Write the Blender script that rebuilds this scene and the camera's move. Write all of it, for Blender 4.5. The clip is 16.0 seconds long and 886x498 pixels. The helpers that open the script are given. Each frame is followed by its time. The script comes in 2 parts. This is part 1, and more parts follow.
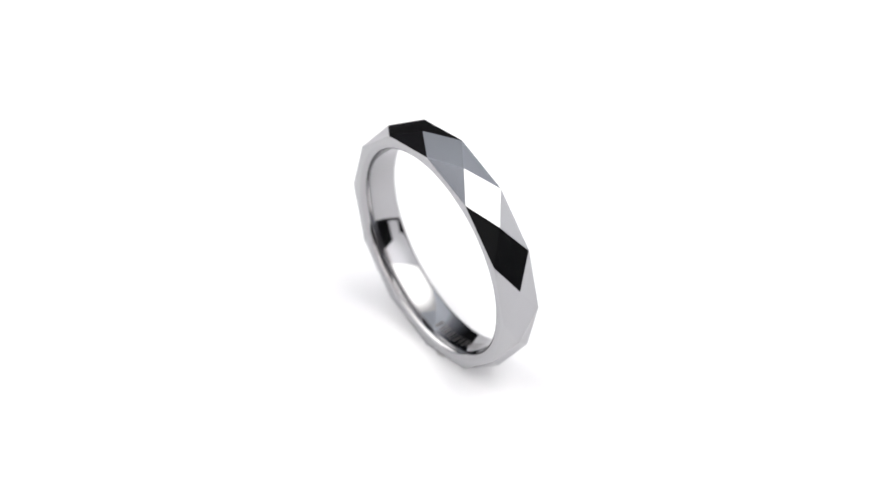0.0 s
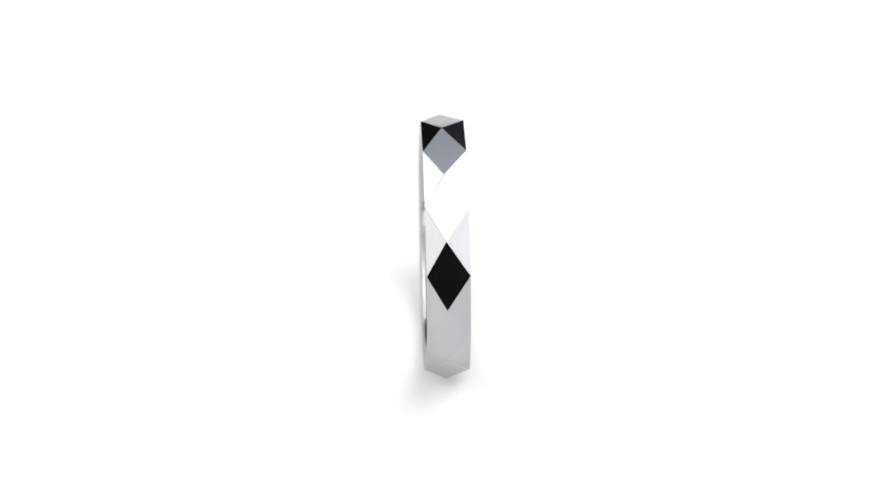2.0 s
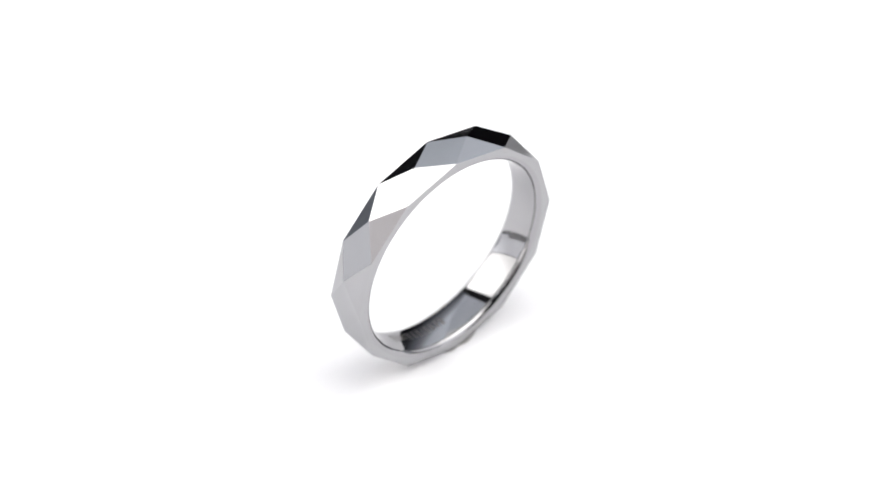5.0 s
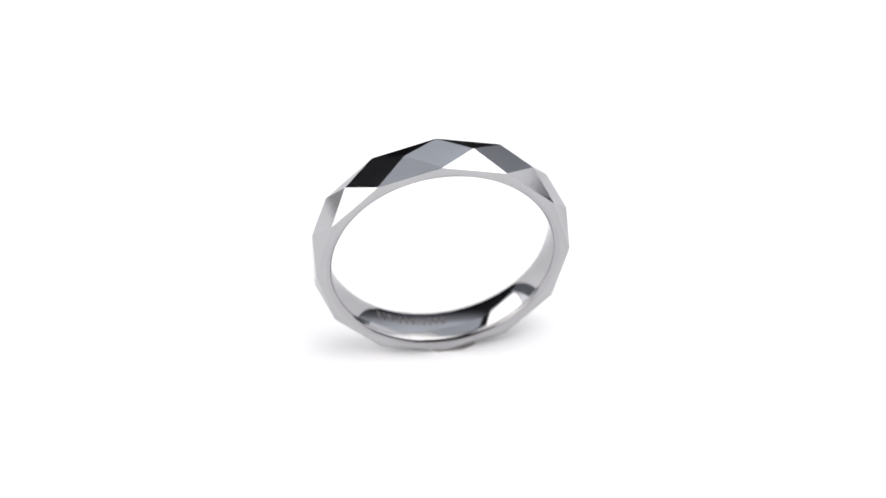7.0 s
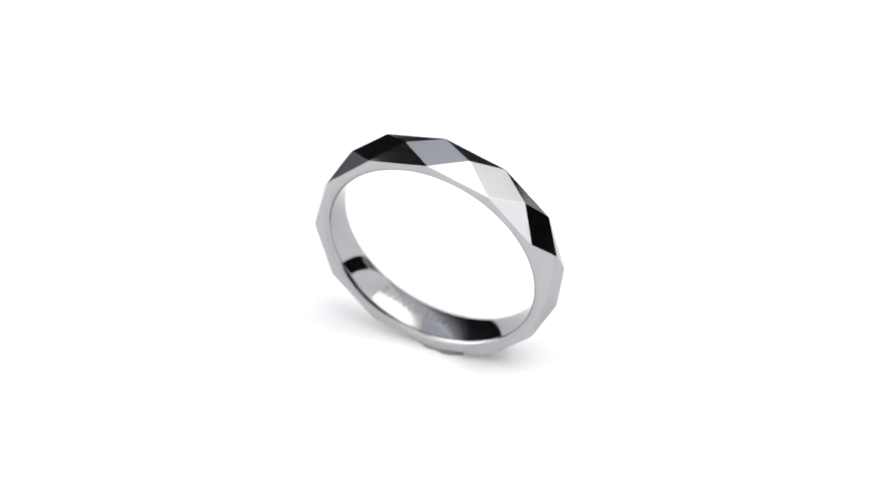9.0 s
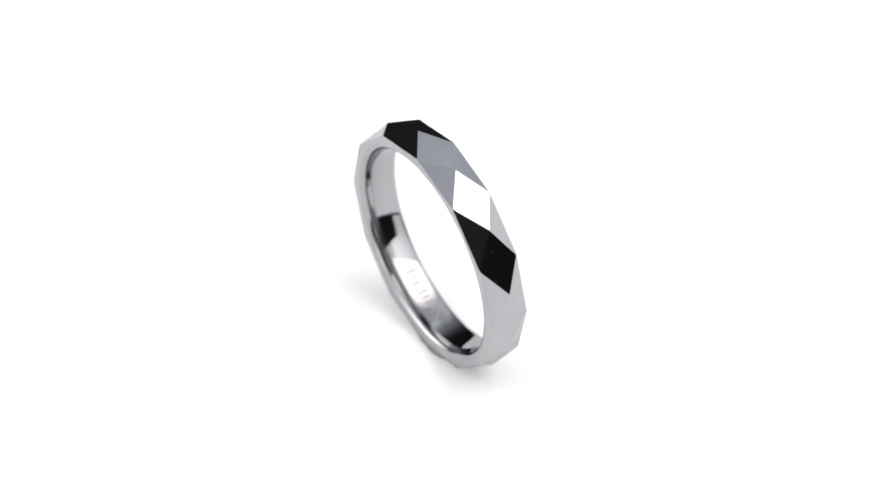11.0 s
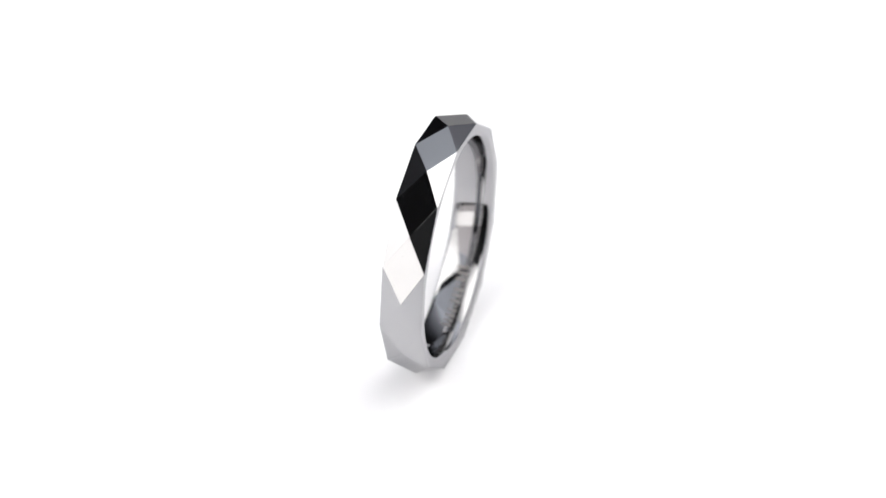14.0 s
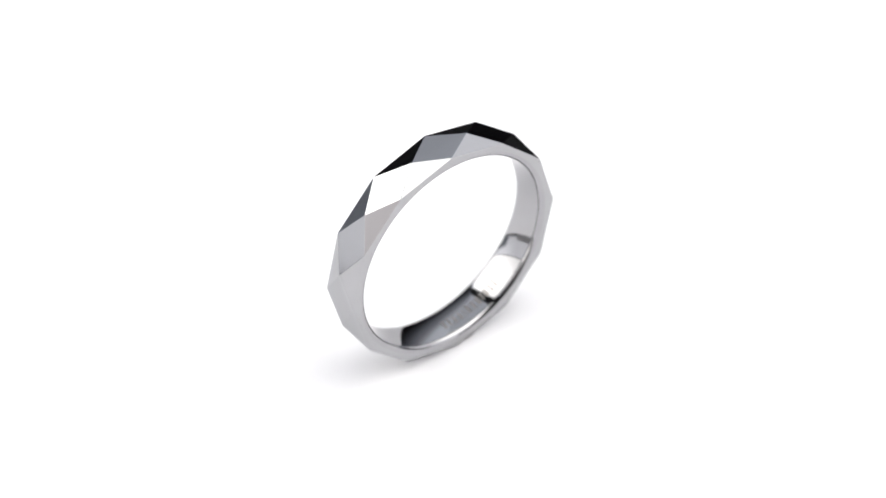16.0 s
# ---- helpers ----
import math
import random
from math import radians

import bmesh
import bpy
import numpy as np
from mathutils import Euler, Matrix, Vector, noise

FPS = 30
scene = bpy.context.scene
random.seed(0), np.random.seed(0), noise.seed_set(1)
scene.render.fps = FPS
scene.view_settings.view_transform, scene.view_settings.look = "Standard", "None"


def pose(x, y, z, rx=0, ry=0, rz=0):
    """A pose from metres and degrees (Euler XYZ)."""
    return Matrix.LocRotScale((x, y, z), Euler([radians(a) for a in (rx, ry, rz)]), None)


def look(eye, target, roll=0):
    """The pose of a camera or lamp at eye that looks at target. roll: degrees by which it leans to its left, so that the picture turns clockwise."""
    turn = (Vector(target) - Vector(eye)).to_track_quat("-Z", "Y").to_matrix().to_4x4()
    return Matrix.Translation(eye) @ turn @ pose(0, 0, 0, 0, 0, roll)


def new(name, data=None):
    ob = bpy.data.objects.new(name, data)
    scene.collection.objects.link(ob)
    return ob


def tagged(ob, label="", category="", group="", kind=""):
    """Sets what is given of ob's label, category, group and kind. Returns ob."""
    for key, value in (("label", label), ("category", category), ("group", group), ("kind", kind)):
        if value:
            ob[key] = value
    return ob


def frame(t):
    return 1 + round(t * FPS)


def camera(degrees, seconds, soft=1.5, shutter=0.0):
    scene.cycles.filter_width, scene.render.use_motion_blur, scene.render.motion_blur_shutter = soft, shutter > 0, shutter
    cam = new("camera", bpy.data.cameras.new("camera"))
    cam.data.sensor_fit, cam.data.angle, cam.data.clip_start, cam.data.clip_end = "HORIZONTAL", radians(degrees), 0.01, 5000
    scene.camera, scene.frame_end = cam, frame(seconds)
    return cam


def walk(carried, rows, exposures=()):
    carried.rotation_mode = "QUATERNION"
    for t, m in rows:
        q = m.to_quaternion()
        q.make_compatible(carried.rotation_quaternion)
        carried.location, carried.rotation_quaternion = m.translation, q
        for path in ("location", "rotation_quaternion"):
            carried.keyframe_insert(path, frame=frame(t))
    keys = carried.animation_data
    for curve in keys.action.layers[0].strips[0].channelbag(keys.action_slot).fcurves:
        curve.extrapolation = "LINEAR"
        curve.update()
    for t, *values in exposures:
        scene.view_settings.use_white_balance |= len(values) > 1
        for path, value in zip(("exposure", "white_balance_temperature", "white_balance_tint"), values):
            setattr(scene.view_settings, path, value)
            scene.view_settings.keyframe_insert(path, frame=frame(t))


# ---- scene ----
# Camera: a long close-up lens 29 cm from the ring, 43 degrees above the table, standing still.
MM = 0.001
ELEV = radians(43.435)
DIST = 0.29347
RING_Z = 0.01047                       # height of the ring's centre over the turntable
cam = camera(14.052, 16.0, soft=1.7)
ex = Vector((1, 0, 0))
eu = Vector((0, math.sin(ELEV), math.cos(ELEV)))
centre = Vector((0, 0, RING_Z))
eye = centre + Vector((0, -math.cos(ELEV), math.sin(ELEV))) * DIST
target = centre + ex * 0.00012 - eu * 0.00033
still = look(eye, target, -0.908)
walk(cam, [(0.0, still), (16.0, still)])
cam.data.dof.use_dof = True
cam.data.dof.focus_distance = 0.2855
cam.data.dof.aperture_fstop = 27.0

# World: hardly anything, the place is closed by unseen walls with added glow.
world = bpy.data.worlds.new("studio_dark")
scene.world = world
world.use_nodes = True
world.node_tree.nodes["Background"].inputs[0].default_value = (0.8, 0.88, 1.0, 1)
world.node_tree.nodes["Background"].inputs[1].default_value = 0.02
scene.view_settings.exposure = 0.0
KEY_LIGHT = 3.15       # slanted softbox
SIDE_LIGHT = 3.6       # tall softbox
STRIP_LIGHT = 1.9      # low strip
WALL_GLOW_BACK, WALL_GLOW_SIDE, WALL_GLOW_TOP = 0.33, 0.88, 0.35   # glow added to the unseen walls and ceiling, no lamps outside


# ---- materials ----
def surface(name, color, rough, metal=0.0, vary=0.06, scale=60.0, bump=0.0, bump_scale=400.0, glow=0.0, tint=(1.0, 0.98, 0.955), fade=None, gloss=0.5):
    mat = bpy.data.materials.new(name)
    mat.use_nodes = True
    nt = mat.node_tree
    b = nt.nodes["Principled BSDF"]
    b.inputs["Roughness"].default_value = rough
    b.inputs["Metallic"].default_value = metal
    if metal:
        b.inputs["Specular Tint"].default_value = (0.74, 0.74, 0.75, 1)   # hard metals dip before grazing
    co = nt.nodes.new("ShaderNodeTexCoord")
    n1 = nt.nodes.new("ShaderNodeTexNoise")
    n1.inputs["Scale"].default_value = scale
    n1.inputs["Detail"].default_value = 6
    nt.links.new(co.outputs["Object"], n1.inputs["Vector"])
    ramp = nt.nodes.new("ShaderNodeValToRGB")
    ramp.color_ramp.elements[0].position = 0.3
    ramp.color_ramp.elements[1].position = 0.7
    ramp.color_ramp.elements[0].color = (*[c * (1 - vary) for c in color], 1)
    ramp.color_ramp.elements[1].color = (*[min(1, c * (1 + vary)) for c in color], 1)
    nt.links.new(n1.outputs["Fac"], ramp.inputs["Fac"])
    nt.links.new(ramp.outputs["Color"], b.inputs["Base Color"])
    mr = nt.nodes.new("ShaderNodeMapRange")
    mr.inputs["To Min"].default_value = rough * 0.75
    mr.inputs["To Max"].default_value = rough * 1.3
    n2 = nt.nodes.new("ShaderNodeTexNoise")
    n2.inputs["Scale"].default_value = bump_scale
    n2.inputs["Detail"].default_value = 4
    nt.links.new(co.outputs["Object"], n2.inputs["Vector"])
    nt.links.new(n2.outputs["Fac"], mr.inputs["Value"])
    nt.links.new(mr.outputs["Result"], b.inputs["Roughness"])
    if bump:
        bp = nt.nodes.new("ShaderNodeBump")
        bp.inputs["Strength"].default_value = 1.0
        bp.inputs["Distance"].default_value = bump
        nt.links.new(n2.outputs["Fac"], bp.inputs["Height"])
        nt.links.new(bp.outputs["Normal"], b.inputs["Normal"])
    b.inputs["Specular IOR Level"].default_value = gloss
    if glow:
        b.inputs["Emission Color"].default_value = (*tint, 1)
        b.inputs["Emission Strength"].default_value = glow
    if glow and fade:
        # emission falls off towards the edges from a centre tuned to the facet reflections
        half_w, half_h, edge, aside, lower = fade
        mp = nt.nodes.new("ShaderNodeMapping")
        mp.inputs["Scale"].default_value = (1 / half_w, 1 / half_h, 0)
        mp.inputs["Location"].default_value = (-aside / half_w, -lower / half_h, 0)
        ln = nt.nodes.new("ShaderNodeVectorMath")
        ln.operation = "LENGTH"
        fall = nt.nodes.new("ShaderNodeMapRange")
        fall.interpolation_type = "SMOOTHSTEP"
        fall.inputs["From Min"].default_value = 0.5
        fall.inputs["From Max"].default_value = 1.1
        fall.inputs["To Min"].default_value = glow
        fall.inputs["To Max"].default_value = glow * edge
        nt.links.new(co.outputs["Object"], mp.inputs["Vector"])
        nt.links.new(mp.outputs["Vector"], ln.inputs[0])
        nt.links.new(ln.outputs["Value"], fall.inputs["Value"])
        nt.links.new(fall.outputs["Result"], b.inputs["Emission Strength"])
    return mat


TUNGSTEN = (0.422, 0.423, 0.433)
facet_metal = surface("polished_tungsten_facets", TUNGSTEN, 0.035, 1.0, 0.02, 300, 0, 1500)
side_metal = surface("polished_tungsten_sides", TUNGSTEN, 0.12, 1.0, 0.02, 300, 0, 1500)
inner_metal = surface("polished_tungsten_inside", (0.395, 0.393, 0.402), 0.065, 1.0, 0.03, 300, 0, 1200)


def add_dust(mat, cell, size, share):
    """A few pale dust specks, each a small dot in some cells of a cellular pattern."""
    nt = mat.node_tree
    b = nt.nodes["Principled BSDF"]
    co = nt.nodes.new("ShaderNodeTexCoord")
    vo = nt.nodes.new("ShaderNodeTexVoronoi")
    vo.inputs["Scale"].default_value = 1 / cell
    nt.links.new(co.outputs["Object"], vo.inputs["Vector"])
    near = nt.nodes.new("ShaderNodeMath")
    near.operation = "LESS_THAN"
    near.inputs[1].default_value = size / cell
    nt.links.new(vo.outputs["Distance"], near.inputs[0])
    sep = nt.nodes.new("ShaderNodeSeparateColor")
    nt.links.new(vo.outputs["Color"], sep.inputs[0])
    some = nt.nodes.new("ShaderNodeMath")
    some.operation = "GREATER_THAN"
    some.inputs[1].default_value = 1 - share
    nt.links.new(sep.outputs[0], some.inputs[0])
    both = nt.nodes.new("ShaderNodeMath")
    both.operation = "MULTIPLY"
    nt.links.new(near.outputs[0], both.inputs[0])
    nt.links.new(some.outputs[0], both.inputs[1])
    dim = nt.nodes.new("ShaderNodeMath")
    dim.operation = "MULTIPLY"
    dim.inputs[1].default_value = 0.5
    nt.links.new(both.outputs[0], dim.inputs[0])
    dust = nt.nodes.new("ShaderNodeBsdfDiffuse")
    dust.inputs["Color"].default_value = (0.5, 0.5, 0.5, 1)
    mix = nt.nodes.new("ShaderNodeMixShader")
    nt.links.new(dim.outputs[0], mix.inputs[0])
    nt.links.new(b.outputs[0], mix.inputs[1])
    nt.links.new(dust.outputs[0], mix.inputs[2])
    nt.links.new(mix.outputs[0], nt.nodes["Material Output"].inputs[0])


add_dust(facet_metal, 0.0006, 0.00003, 0.12)
etched_metal = surface("etched_grey_mark", (0.31, 0.295, 0.285), 0.3, 1.0, 0.2, 3000, 0, 4000)
platter_white = surface("matt_white_platter", (0.87, 0.868, 0.885), 0.6, 0, 0.01, 80, 0.00001, 900)
rim_grey = surface("grey_plastic_rim", (0.3, 0.3, 0.305), 0.5, 0, 0.06, 50, 0.00002, 800)
black_cloth = surface("black_felt", (0.012, 0.012, 0.013), 0.9, 0, 0.3, 40, 0.0004, 700, gloss=0.1)
black_card = surface("black_card", (0.008, 0.008, 0.009), 0.8, 0, 0.2, 30, 0.0001, 300, gloss=0.05)
mid_card = surface("mid_grey_card", (0.3, 0.325, 0.37), 0.8, 0, 0.2, 20, 0.0001, 300)
graduated = surface("reflection_tone_grade", (0.5, 0.5, 0.5), 0.9, 0, 0.02, 30, 0.00005, 600, gloss=0.1)


def grade(mat):
    """Paints the reflected falloff onto an unseen card, black below and pale above, running aslant."""
    nt = mat.node_tree
    co = nt.nodes.new("ShaderNodeTexCoord")
    dot = nt.nodes.new("ShaderNodeVectorMath")
    dot.operation = "DOT_PRODUCT"
    dot.inputs[1].default_value = (0.75, 0, 1)
    nt.links.new(co.outputs["Object"], dot.inputs[0])
    ramp = nt.nodes.new("ShaderNodeValToRGB")
    els = ramp.color_ramp.elements
    els[0].position, els[0].color = 0.08, (0.008, 0.008, 0.01, 1)
    els[1].position, els[1].color = 0.385, (0.63, 0.67, 0.735, 1)
    for p, c in ((0.15, (0.06, 0.064, 0.076, 1)), (0.2, (0.15, 0.16, 0.185, 1)), (0.28, (0.27, 0.275, 0.31, 1)), (0.335, (0.45, 0.48, 0.53, 1))):
        els.new(p).color = c
    nt.links.new(dot.outputs["Value"], ramp.inputs["Fac"])
    nt.links.new(ramp.outputs["Color"], nt.nodes["Principled BSDF"].inputs["Base Color"])


grade(graduated)
putty_shade_grey = surface("shade_grey_putty", (0.3, 0.295, 0.29), 0.7, 0, 0.15, 900, 0.00002, 3000)
black_plastic = surface("black_plastic", (0.014, 0.014, 0.015), 0.6, 0, 0.2, 60, 0.0001, 900, gloss=0.1)
# wall glow and tints are added to match the tones the facets reflect
glow_wall_back = surface("cool_glow_wall", (0.52, 0.54, 0.575), 0.9, 0, 0.04, 5, 0.0003, 500, WALL_GLOW_BACK, (0.86, 0.91, 1.0))
glow_wall_side = surface("white_glow_wall", (0.55, 0.55, 0.555), 0.9, 0, 0.04, 5, 0.0003, 500, WALL_GLOW_SIDE, (0.98, 0.975, 1.0))


def glow_patch(mat, y, z, reach, glow):
    """Paints extra glow on a wall: brightest at (y, z), falling off to its own level."""
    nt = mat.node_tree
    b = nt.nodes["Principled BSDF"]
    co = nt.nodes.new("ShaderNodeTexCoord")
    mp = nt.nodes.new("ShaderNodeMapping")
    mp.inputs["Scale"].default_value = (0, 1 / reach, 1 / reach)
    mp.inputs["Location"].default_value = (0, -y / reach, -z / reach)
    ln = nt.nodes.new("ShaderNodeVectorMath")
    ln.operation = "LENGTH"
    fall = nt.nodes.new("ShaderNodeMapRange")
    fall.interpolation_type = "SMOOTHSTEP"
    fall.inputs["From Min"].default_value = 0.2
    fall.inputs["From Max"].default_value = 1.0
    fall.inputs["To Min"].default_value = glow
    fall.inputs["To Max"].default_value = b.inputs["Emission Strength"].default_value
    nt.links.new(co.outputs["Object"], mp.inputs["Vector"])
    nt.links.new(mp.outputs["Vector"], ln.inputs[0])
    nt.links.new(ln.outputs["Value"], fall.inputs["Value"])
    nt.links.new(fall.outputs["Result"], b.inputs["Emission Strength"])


# no lamp outside: these bright spots are placed from the facets' reflections
glow_patch(glow_wall_side, -0.45, 0.66, 0.6, 1.65)
glow_wall_west = surface("pale_blue_glow_wall", (0.53, 0.54, 0.57), 0.9, 0, 0.04, 5, 0.0003, 500, WALL_GLOW_SIDE * 1.12, (0.965, 0.965, 1.0))
glow_patch(glow_wall_west, 0.22, 0.35, 0.45, 1.9)
glow_wall_south = surface("warm_glow_wall", (0.55, 0.53, 0.52), 0.9, 0, 0.04, 5, 0.0003, 500, WALL_GLOW_SIDE * 0.75, (1.0, 0.93, 0.91))
glow_ceiling = surface("cool_glow_ceiling", (0.52, 0.54, 0.575), 0.9, 0, 0.04, 5, 0.0003, 500, WALL_GLOW_TOP, (0.9, 0.94, 1.0))
glow_key = surface("glowing_slanted_diffuser", (0.45, 0.45, 0.45), 0.8, 0, 0.02, 20, 0, 300, KEY_LIGHT, fade=(0.425, 0.33, 0.22, 0.0, 0.08))
glow_side = surface("glowing_side_diffuser", (0.45, 0.45, 0.45), 0.8, 0, 0.02, 20, 0, 300, SIDE_LIGHT, fade=(0.5, 0.3, 0.42, 0.08, -0.02))
glow_strip = surface("glowing_strip_diffuser", (0.8, 0.8, 0.8), 0.8, 0, 0.02, 20, 0, 300, STRIP_LIGHT, (1.0, 0.965, 0.93), (0.145, 0.075, 0.5, 0.0, 0.0))


# ---- mesh helpers ----
def part(name, bm, material, parent=None, label=""):
    mesh = bpy.data.meshes.new(name)
    bm.normal_update()
    bm.to_mesh(mesh)
    bm.free()
    mesh.materials.append(material)
    ob = new(name, mesh)
    if parent:
        ob.parent = parent
    if label:
        ob["label"] = label
    return ob


def box(lo, hi, bevel=0.0, m=None):
    bm = bmesh.new()
    bmesh.ops.create_cube(bm, size=1)
    for v in bm.verts:
        v.co = Vector([lo[i] + (hi[i] - lo[i]) * (v.co[i] + 0.5) for i in range(3)])
    if bevel:
        bmesh.ops.bevel(bm, geom=bm.edges[:], offset=bevel, segments=2, affect="EDGES", profile=0.5)
    if m:
        bmesh.ops.transform(bm, matrix=m, verts=bm.verts)
    return bm


def lathe(profile, n, close=True):
    """Turn a profile of (radius, z) round the z axis; a radius of 0 closes the middle."""
    bm = bmesh.new()
    rows = []
    for r, z in profile:
        if r == 0:
            rows.append([bm.verts.new((0, 0, z))])
        else:
            rows.append([bm.verts.new((r * math.cos(2 * math.pi * i / n), r * math.sin(2 * math.pi * i / n), z)) for i in range(n)])
    for a, b in zip(rows, rows[1:]):
        for i in range(n):
            j = (i + 1) % n
            ring_a = [a[0]] if len(a) == 1 else [a[i], a[j]]
            ring_b = [b[0]] if len(b) == 1 else [b[j], b[i]]
            bm.faces.new(ring_a + ring_b)
    bmesh.ops.recalc_face_normals(bm, faces=bm.faces[:])
    return bm


# ---- unseen glowing walls and black table, added for the reflections ----
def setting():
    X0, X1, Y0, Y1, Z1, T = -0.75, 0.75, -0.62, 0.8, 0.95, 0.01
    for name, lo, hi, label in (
        ("wall_north", (X0, Y1, -0.03), (X1, Y1 + T, Z1), "unseen glowing wall added behind the ring"),
        ("wall_south", (X0, Y0 - T, -0.03), (X1, Y0, Z1), "unseen glowing wall added in front of the ring"),
        ("wall_west", (X0 - T, Y0, -0.03), (X0, Y1, Z1), "unseen glowing wall added beside the ring"),
        ("wall_east", (X1, Y0, -0.03), (X1 + T, Y1, Z1), "unseen glowing wall added beside the ring"),
        ("ceiling", (X0, Y0, Z1), (X1, Y1, Z1 + T), "unseen glowing ceiling added over the ring"),
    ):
        wall_mat = {"wall_north": glow_wall_back, "wall_west": glow_wall_west, "wall_south": glow_wall_south, "ceiling": glow_ceiling}.get(name, glow_wall_side)
        tagged(part(name, box(lo, hi), wall_mat), label, "wall" if name != "ceiling" else "ceiling", "", "structure")
    # table top is unseen, made black to darken the lowest reflections
    tagged(part("table_top", box((X0, Y0, -0.05), (X1, Y1, -0.03)), black_cloth), "unseen black table top added under the turntable", "table top", "", "structure")


def turntable():
    base = tagged(new("turntable"), "round turntable with matt white platter and grey rim", "turntable")
    part("platter", lathe([(0, 0), (0.0642, 0), (0.065, -0.0003), (0.065, -0.004), (0, -0.004)], 192), platter_white, base, "matt white round platter")
    # the rim is unseen, added to grey what the top facets reflect
    part("rim", lathe([(0.0652, -0.004), (0.0652, -0.001), (0.0915, -0.0015), (0.093, -0.003), (0.093, -0.03), (0.0652, -0.03), (0.0652, -0.004)], 192), rim_grey, base, "grey plastic rim")
    # a dab of putty that holds the ring upright, thin in the middle and curling up at its ends; contact shade is
    # in its grey
    bm = bmesh.new()
    n, m = 24, 10
    top, low = [], []
    for i in range(n + 1):
        u = -1 + 2 * i / n
        for rows, lift in ((top, 1), (low, 0)):
            line = []
            for k in range(m + 1):
                v = -1 + 2 * k / m
                wide = 1.72 * (1 - 0.35 * u ** 4) + 0.05 * math.sin(7 * u)
                thick = (0.05 + 0.22 * u * u) * (1 - u ** 4) * (1 - 0.5 * v ** 6)
                line.append(bm.verts.new(((u * 2.0 - 0.5 * v) * MM, (v * wide - 0.15) * MM, (lift * thick + 0.002) * MM)))
            rows.append(line)
    for rows in (top, low):
        for p, q in zip(rows, rows[1:]):
            for k in range(m):
                bm.faces.new((p[k], p[k + 1], q[k + 1], q[k])).smooth = True
    for i in range(n):
        for k in (0, m):
            bm.faces.new((top[i][k], top[i + 1][k], low[i + 1][k], low[i][k]))
    bmesh.ops.recalc_face_normals(bm, faces=bm.faces[:])
    part("putty", bm, putty_shade_grey, base, "small dab of putty under the ring, greyed for shade")
    return base


# ---- the ring ----
R_MID, R_EDGE, HALF, MID_S, PHASE, N_FACETS = 10.8 * MM, 10.431 * MM, 1.725 * MM, 0.135 * MM, 14.808, 12
LEAN, OFF_U, OFF_A = 0.931, -0.147 * MM, -0.195 * MM
R_BORE = 8.96 * MM
placed = Matrix.Translation((OFF_U, OFF_A, RING_Z)) @ Matrix.Rotation(radians(LEAN), 4, "X")


def at(r, beta, s):
    """A point of the ring: radius, angle round the ring in degrees, distance along its axis."""
    return Vector((r * math.cos(radians(beta)), s, r * math.sin(radians(beta))))


BOW = radians(12.0)                    # slope at the end of the bore's shallow dome
FLAT = 1.33 * MM                       # half length of that dome
ROUND = (HALF - FLAT) / (1 - math.sin(BOW))


def bore_radius(s):
    """A shallow dome that runs into a rounded lip."""
    s = min(abs(s), HALF)
    big = FLAT / math.sin(BOW)
    if s <= FLAT:
        return R_BORE + big - math.sqrt(big * big - s * s)
    base = R_BORE + big * (1 - math.cos(BOW))
    return base + ROUND * math.cos(BOW) - math.sqrt(max(0.0, ROUND ** 2 - (s - (HALF - ROUND)) ** 2))


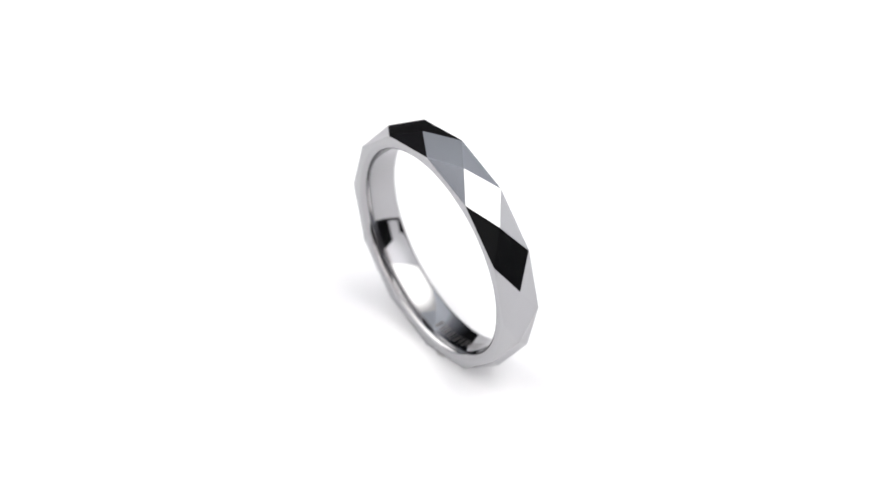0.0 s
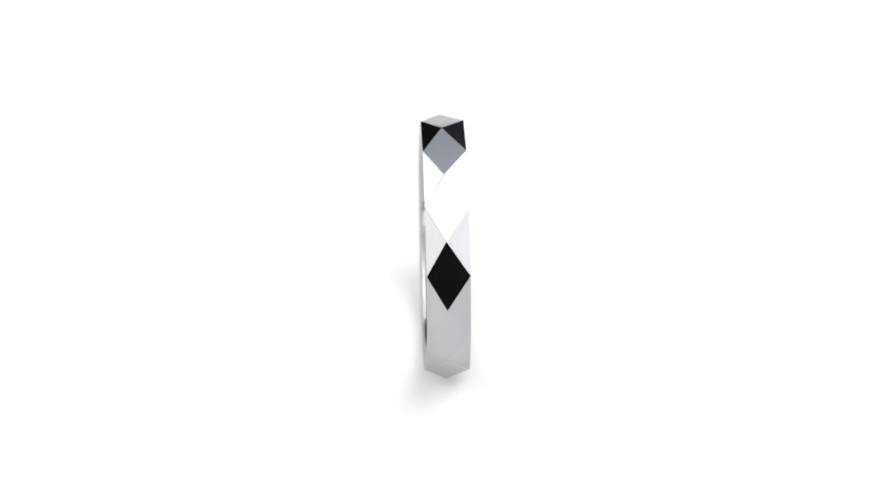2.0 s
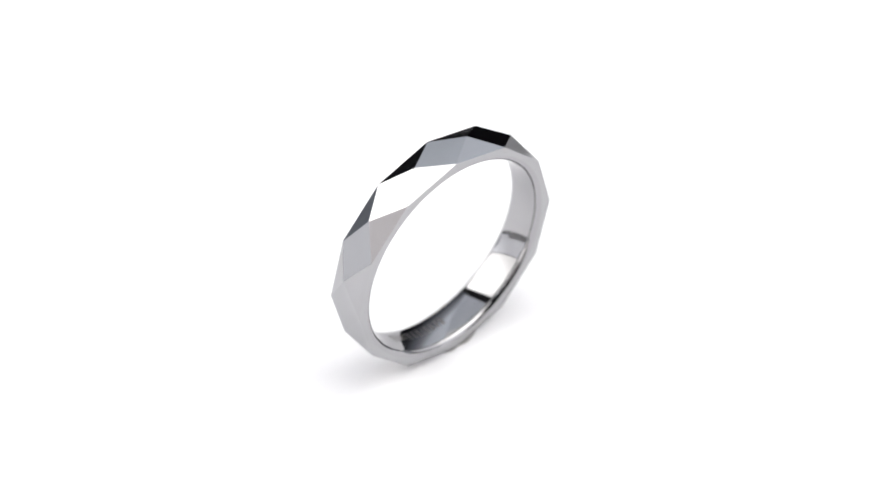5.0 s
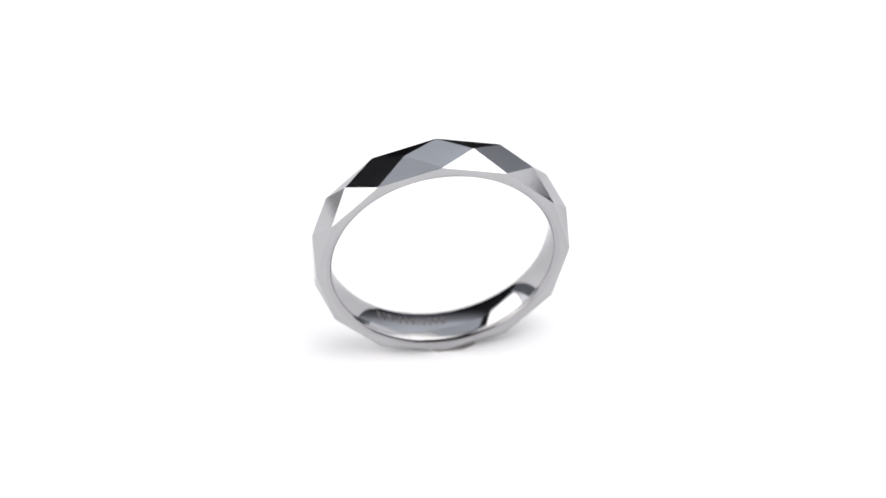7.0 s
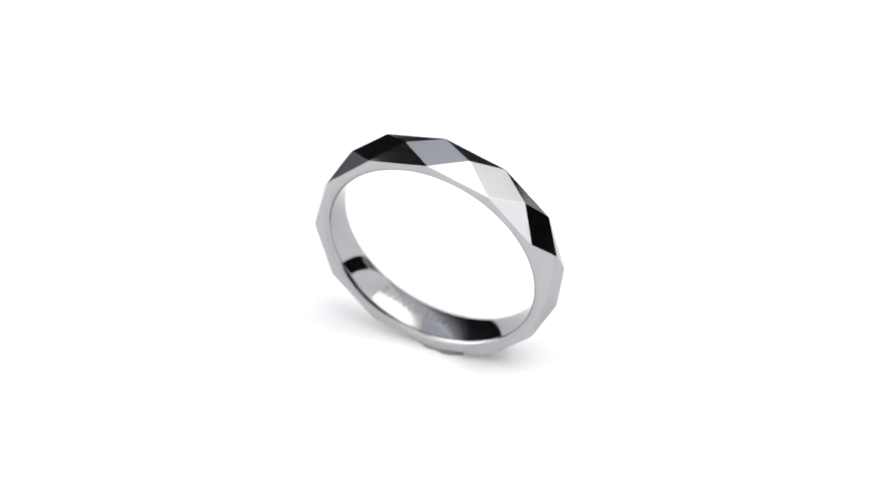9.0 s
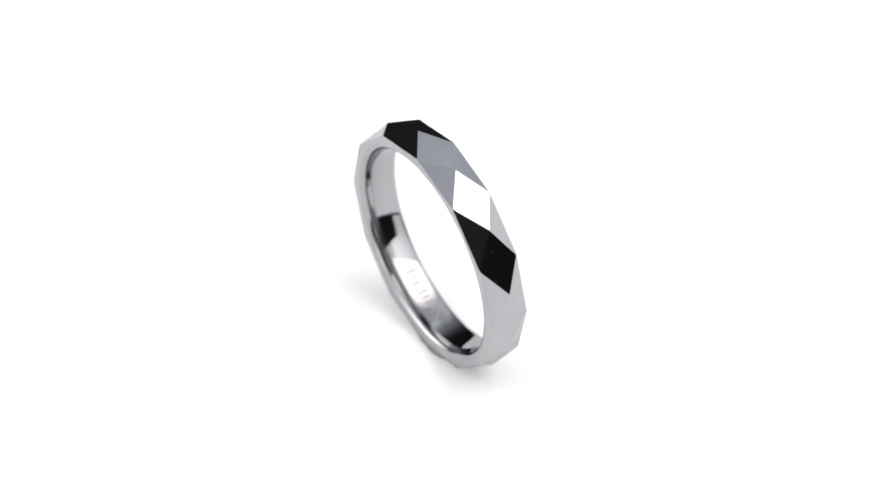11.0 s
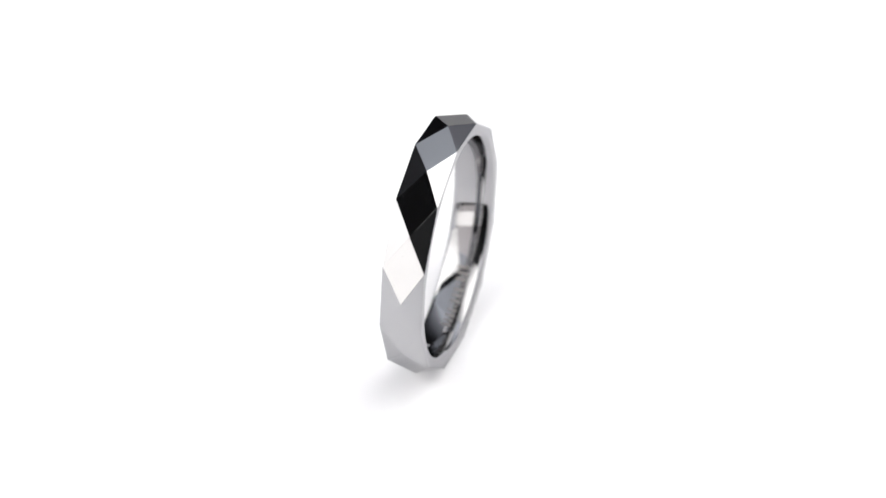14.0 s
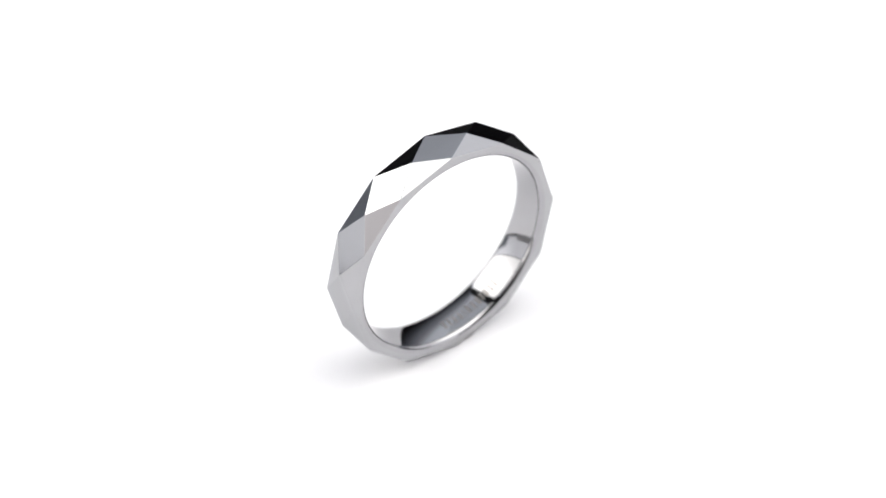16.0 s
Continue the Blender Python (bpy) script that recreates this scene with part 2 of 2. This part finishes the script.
def faceted_ring():
    ring = tagged(new("ring"), "polished grey tungsten ring with diamond-shaped facets, standing upright", "ring")
    step = 360 / N_FACETS
    bm = bmesh.new()
    mid = [bm.verts.new(at(R_MID, PHASE + step * k, MID_S)) for k in range(N_FACETS)]
    pos = [bm.verts.new(at(R_EDGE, PHASE + step * (k + 0.5), HALF)) for k in range(N_FACETS)]
    neg = [bm.verts.new(at(R_EDGE, PHASE + step * (k + 0.5), -HALF)) for k in range(N_FACETS)]
    for k in range(N_FACETS):
        j = (k + 1) % N_FACETS
        bm.faces.new((mid[k], pos[k], mid[j], neg[k]))
        bm.faces.new((pos[k], pos[j], mid[j]))
        bm.faces.new((neg[k], mid[j], neg[j]))
    bmesh.ops.recalc_face_normals(bm, faces=bm.faces[:])
    inner = [e for e in bm.edges if len(e.link_faces) == 2]
    bmesh.ops.bevel(bm, geom=inner, offset=0.02 * MM, segments=2, affect="EDGES", profile=0.6, clamp_overlap=True)
    if sum(f.normal.dot(Vector((f.calc_center_median().x, 0, f.calc_center_median().z))) for f in bm.faces) < 0:
        bmesh.ops.reverse_faces(bm, faces=bm.faces[:])
    bmesh.ops.transform(bm, matrix=placed, verts=bm.verts)
    part("faceted_band", bm, facet_metal, ring, "mirror-polished band of rhombus and triangle facets")
    # two side faces: a twelve-cornered outline outside, a round rim inside
    for sign in (1, -1):
        bm = bmesh.new()
        n = 240
        outer, rim = [], []
        for i in range(n):
            beta = PHASE + step * 0.5 + 360 * i / n
            within = ((360 * i / n) % step) - step / 2
            r = R_EDGE * math.cos(radians(step / 2)) / math.cos(radians(within))
            outer.append(bm.verts.new(at(r, beta, sign * HALF)))
            rim.append(bm.verts.new(at(bore_radius(HALF), beta, sign * HALF)))
        for i in range(n):
            j = (i + 1) % n
            f = bm.faces.new((outer[i], outer[j], rim[j], rim[i]))
            f.normal_update()
            if f.normal.y * sign < 0:
                f.normal_flip()
        bmesh.ops.transform(bm, matrix=placed, verts=bm.verts)
        part("side_face", bm, side_metal, ring, "flat polished side face")
    # the domed comfort bore
    bm = bmesh.new()
    n, m = 240, 56
    rows = []
    for a in range(m + 1):
        s = -HALF * math.cos(math.pi * a / m)
        rows.append([bm.verts.new(at(bore_radius(s), 360 * i / n, s)) for i in range(n)])
    for p, q in zip(rows, rows[1:]):
        for i in range(n):
            f = bm.faces.new((p[i], p[(i + 1) % n], q[(i + 1) % n], q[i]))
            f.smooth = True
            f.normal_update()
            c = f.calc_center_median()
            if f.normal.x * c.x + f.normal.z * c.z > 0:
                f.normal_flip()
    bmesh.ops.transform(bm, matrix=placed, verts=bm.verts)
    part("bore", bm, inner_metal, ring, "polished rounded inside of the ring")
    # the etched mark inside: plain bars along the bore
    beta = 234.0
    for wide, s0, s1 in ((1.9, -0.25, 0.75), (1.7, -0.2, 0.8), (2.3, -0.1, 0.75), (0.8, -0.1, 0.75), (2.2, -0.1, 0.75), (1.8, -0.1, 0.75),
                         (2.3, -0.1, 0.75), (0.8, -0.1, 0.75), (2.0, -0.1, 0.75), (2.2, -0.1, 0.75), (1.7, -0.1, 0.75), (2.1, -0.1, 0.75)):
        bm = bmesh.new()
        grid = [[bm.verts.new(at(bore_radius(s * MM) - 0.006 * MM, beta + wide * u / 3, s * MM)) for u in range(4)]
                for s in [s0 + (s1 - s0) * v / 4 for v in range(5)]]
        for p, q in zip(grid, grid[1:]):
            for i in range(3):
                f = bm.faces.new((p[i], p[i + 1], q[i + 1], q[i]))
                f.smooth = True
                f.normal_update()
                c = f.calc_center_median()
                if f.normal.x * c.x + f.normal.z * c.z > 0:
                    f.normal_flip()
        bmesh.ops.transform(bm, matrix=placed, verts=bm.verts)
        part("engraved_bar", bm, etched_metal, ring, "pale etched mark")
        beta += wide + 1.5
    return ring


# ---- unseen studio stand-ins round the ring ----
def softbox(name, m, w, h, deep, glow, label, lip=0.02):
    """A softbox whose diffuser is w by h in its own x and y, facing +z."""
    ob = tagged(new(name), label, "softbox")
    ob.matrix_basis = m
    part("diffuser", box((-w / 2, -h / 2, -0.006), (w / 2, h / 2, 0)), glow, ob, "glowing white fabric diffuser")
    bm = bmesh.new()
    ring0 = [(-w / 2 - 0.002, -h / 2 - 0.002), (w / 2 + 0.002, -h / 2 - 0.002), (w / 2 + 0.002, h / 2 + 0.002), (-w / 2 - 0.002, h / 2 + 0.002)]
    rows = [[bm.verts.new((x * k, y * k, z)) for x, y in ring0] for k, z in ((0.99, -lip - 0.003), (1.0, -lip), (1.0, -0.012), (0.3, -deep))]
    for p, q in zip(rows, rows[1:]):
        for i in range(4):
            bm.faces.new((p[i], p[(i + 1) % 4], q[(i + 1) % 4], q[i]))
    bm.faces.new(rows[-1])
    bmesh.ops.recalc_face_normals(bm, faces=bm.faces[:])
    part("housing", bm, black_plastic, ob, "black fabric housing")
    return ob


def facing(azimuth):
    """Unit vector on the table towards an azimuth in degrees: 0 away from the camera, 90 to its right."""
    return Vector((math.sin(radians(azimuth)), math.cos(radians(azimuth)), 0))


def oriented(origin, xaxis, zaxis):
    yaxis = zaxis.cross(xaxis)
    m = Matrix((xaxis, yaxis, zaxis)).transposed().to_4x4()
    m.translation = origin
    return m


# Nothing here is in view: all placed and sized to match the facets' reflections.
def studio():
    up = Vector((0, 0, 1))
    # large softbox leaning over the ring
    d, l = facing(120), facing(30)
    softbox("slanted_softbox", oriented(d * 0.185 + l * 0.12 + up * 0.505, l, d * -0.425 - up * 0.9052), 0.84, 0.541, 0.12, glow_key, "large slanted softbox with glowing white diffuser", 0.004)
    # tall softbox at the side, with a black bar added above for a dark reflection
    d, l = facing(-120), facing(-30)
    softbox("side_softbox", oriented(d * 0.262 + l * 0.34 + up * 0.335, l, -d), 0.76, 0.47, 0.1, glow_side, "upright side softbox with glowing white diffuser", 0.004)
    m = oriented(d * 0.2155 + l * 0.345 + up * 0.54, l, up) @ Matrix.Rotation(-0.019, 4, "Z")
    tagged(part("flag", box((-0.605, -0.0399, -0.003), (0.605, 0.0399, 0.003), 0.001, m), black_card), "long narrow black bar added for a dark reflected band", "light flag")
    # low glowing strip, added to whiten some facet reflections
    d, l = facing(-146), facing(-56)
    softbox("reflection_strip", oriented(d * 0.34 + up * 0.08, l, -d), 0.25, 0.1, 0.06, glow_strip, "unseen low glowing strip added for bright facet reflections", 0.003)
    # cards, all unseen: added to set the tones that facets and bore reflect
    tagged(part("graded_reflection_card", box((-0.395, 0.36, -0.03), (0.42, 0.363, 0.52), 0.001), graduated), "unseen card painted black to pale blue-grey for the reflections", "card")
    m = oriented(facing(57) * 0.46, facing(147), -facing(57))
    tagged(part("grey_card", box((-0.055, -0.03, -0.002), (0.045, 0.08, 0.002), 0.001, m), mid_card), "unseen low mid-grey card added for the reflections", "card")
    m = oriented(facing(82) * 0.45, facing(172), -facing(82))
    tagged(part("side_card", box((-0.145, -0.03, -0.002), (0.16, 0.08, 0.002), 0.001, m), black_card), "unseen low black card added to darken reflections", "card")
    m = oriented(facing(-60) * 0.22, facing(30), -facing(-60))
    tagged(part("grey_card", box((-0.07, -0.03, -0.002), (0.07, 0.03, 0.002), 0.001, m), mid_card), "unseen low mid-grey card added for the reflections", "card")
    # added white card hides the dark table line from the bore's reflection
    m = oriented(facing(-112) * 0.35, facing(-22), -facing(-112))
    tagged(part("white_card", box((-0.13, -0.03, -0.002), (0.13, 0.016, 0.002), 0.001, m), platter_white), "unseen low white card added to lighten reflections", "card")
    tagged(part("front_card", box((-0.09, -0.37, -0.03), (0.73, -0.366, 0.26), 0.001), black_card), "unseen long black card added to darken reflections", "card")
    # black block added behind the eye, oversized to darken facet and lip reflections
    body = tagged(new("camera_block"), "unseen oversized black block standing in for the camera", "camera")
    part("body", box((-0.07, -0.33, 0.13), (0.225, -0.27, 0.45), 0.012), black_plastic, body)
    part("stand", box((-0.03, -0.32, -0.03), (0.03, -0.28, 0.14), 0.006), black_plastic, body)


setting()
disc = turntable()
ring = faceted_ring()
studio()


# ---- turning ----
TURN = [(0.0, 125.35), (1.5, 100.04), (2.5, 83.08), (4.0, 57.74), (6.5, 16.43), (7.0, 8.05), (8.0, -8.69), (9.0, -25.36),
        (11.5, -66.37), (12.8, -88.53), (14.0, -108.15), (16.0, -142.1)]


def motions():
    walk(ring, [(t, pose(0, 0, 0, 0, 0, a)) for t, a in TURN])
    walk(disc, [(t, pose(0, 0, 0, 0, 0, a)) for t, a in TURN])


motions()
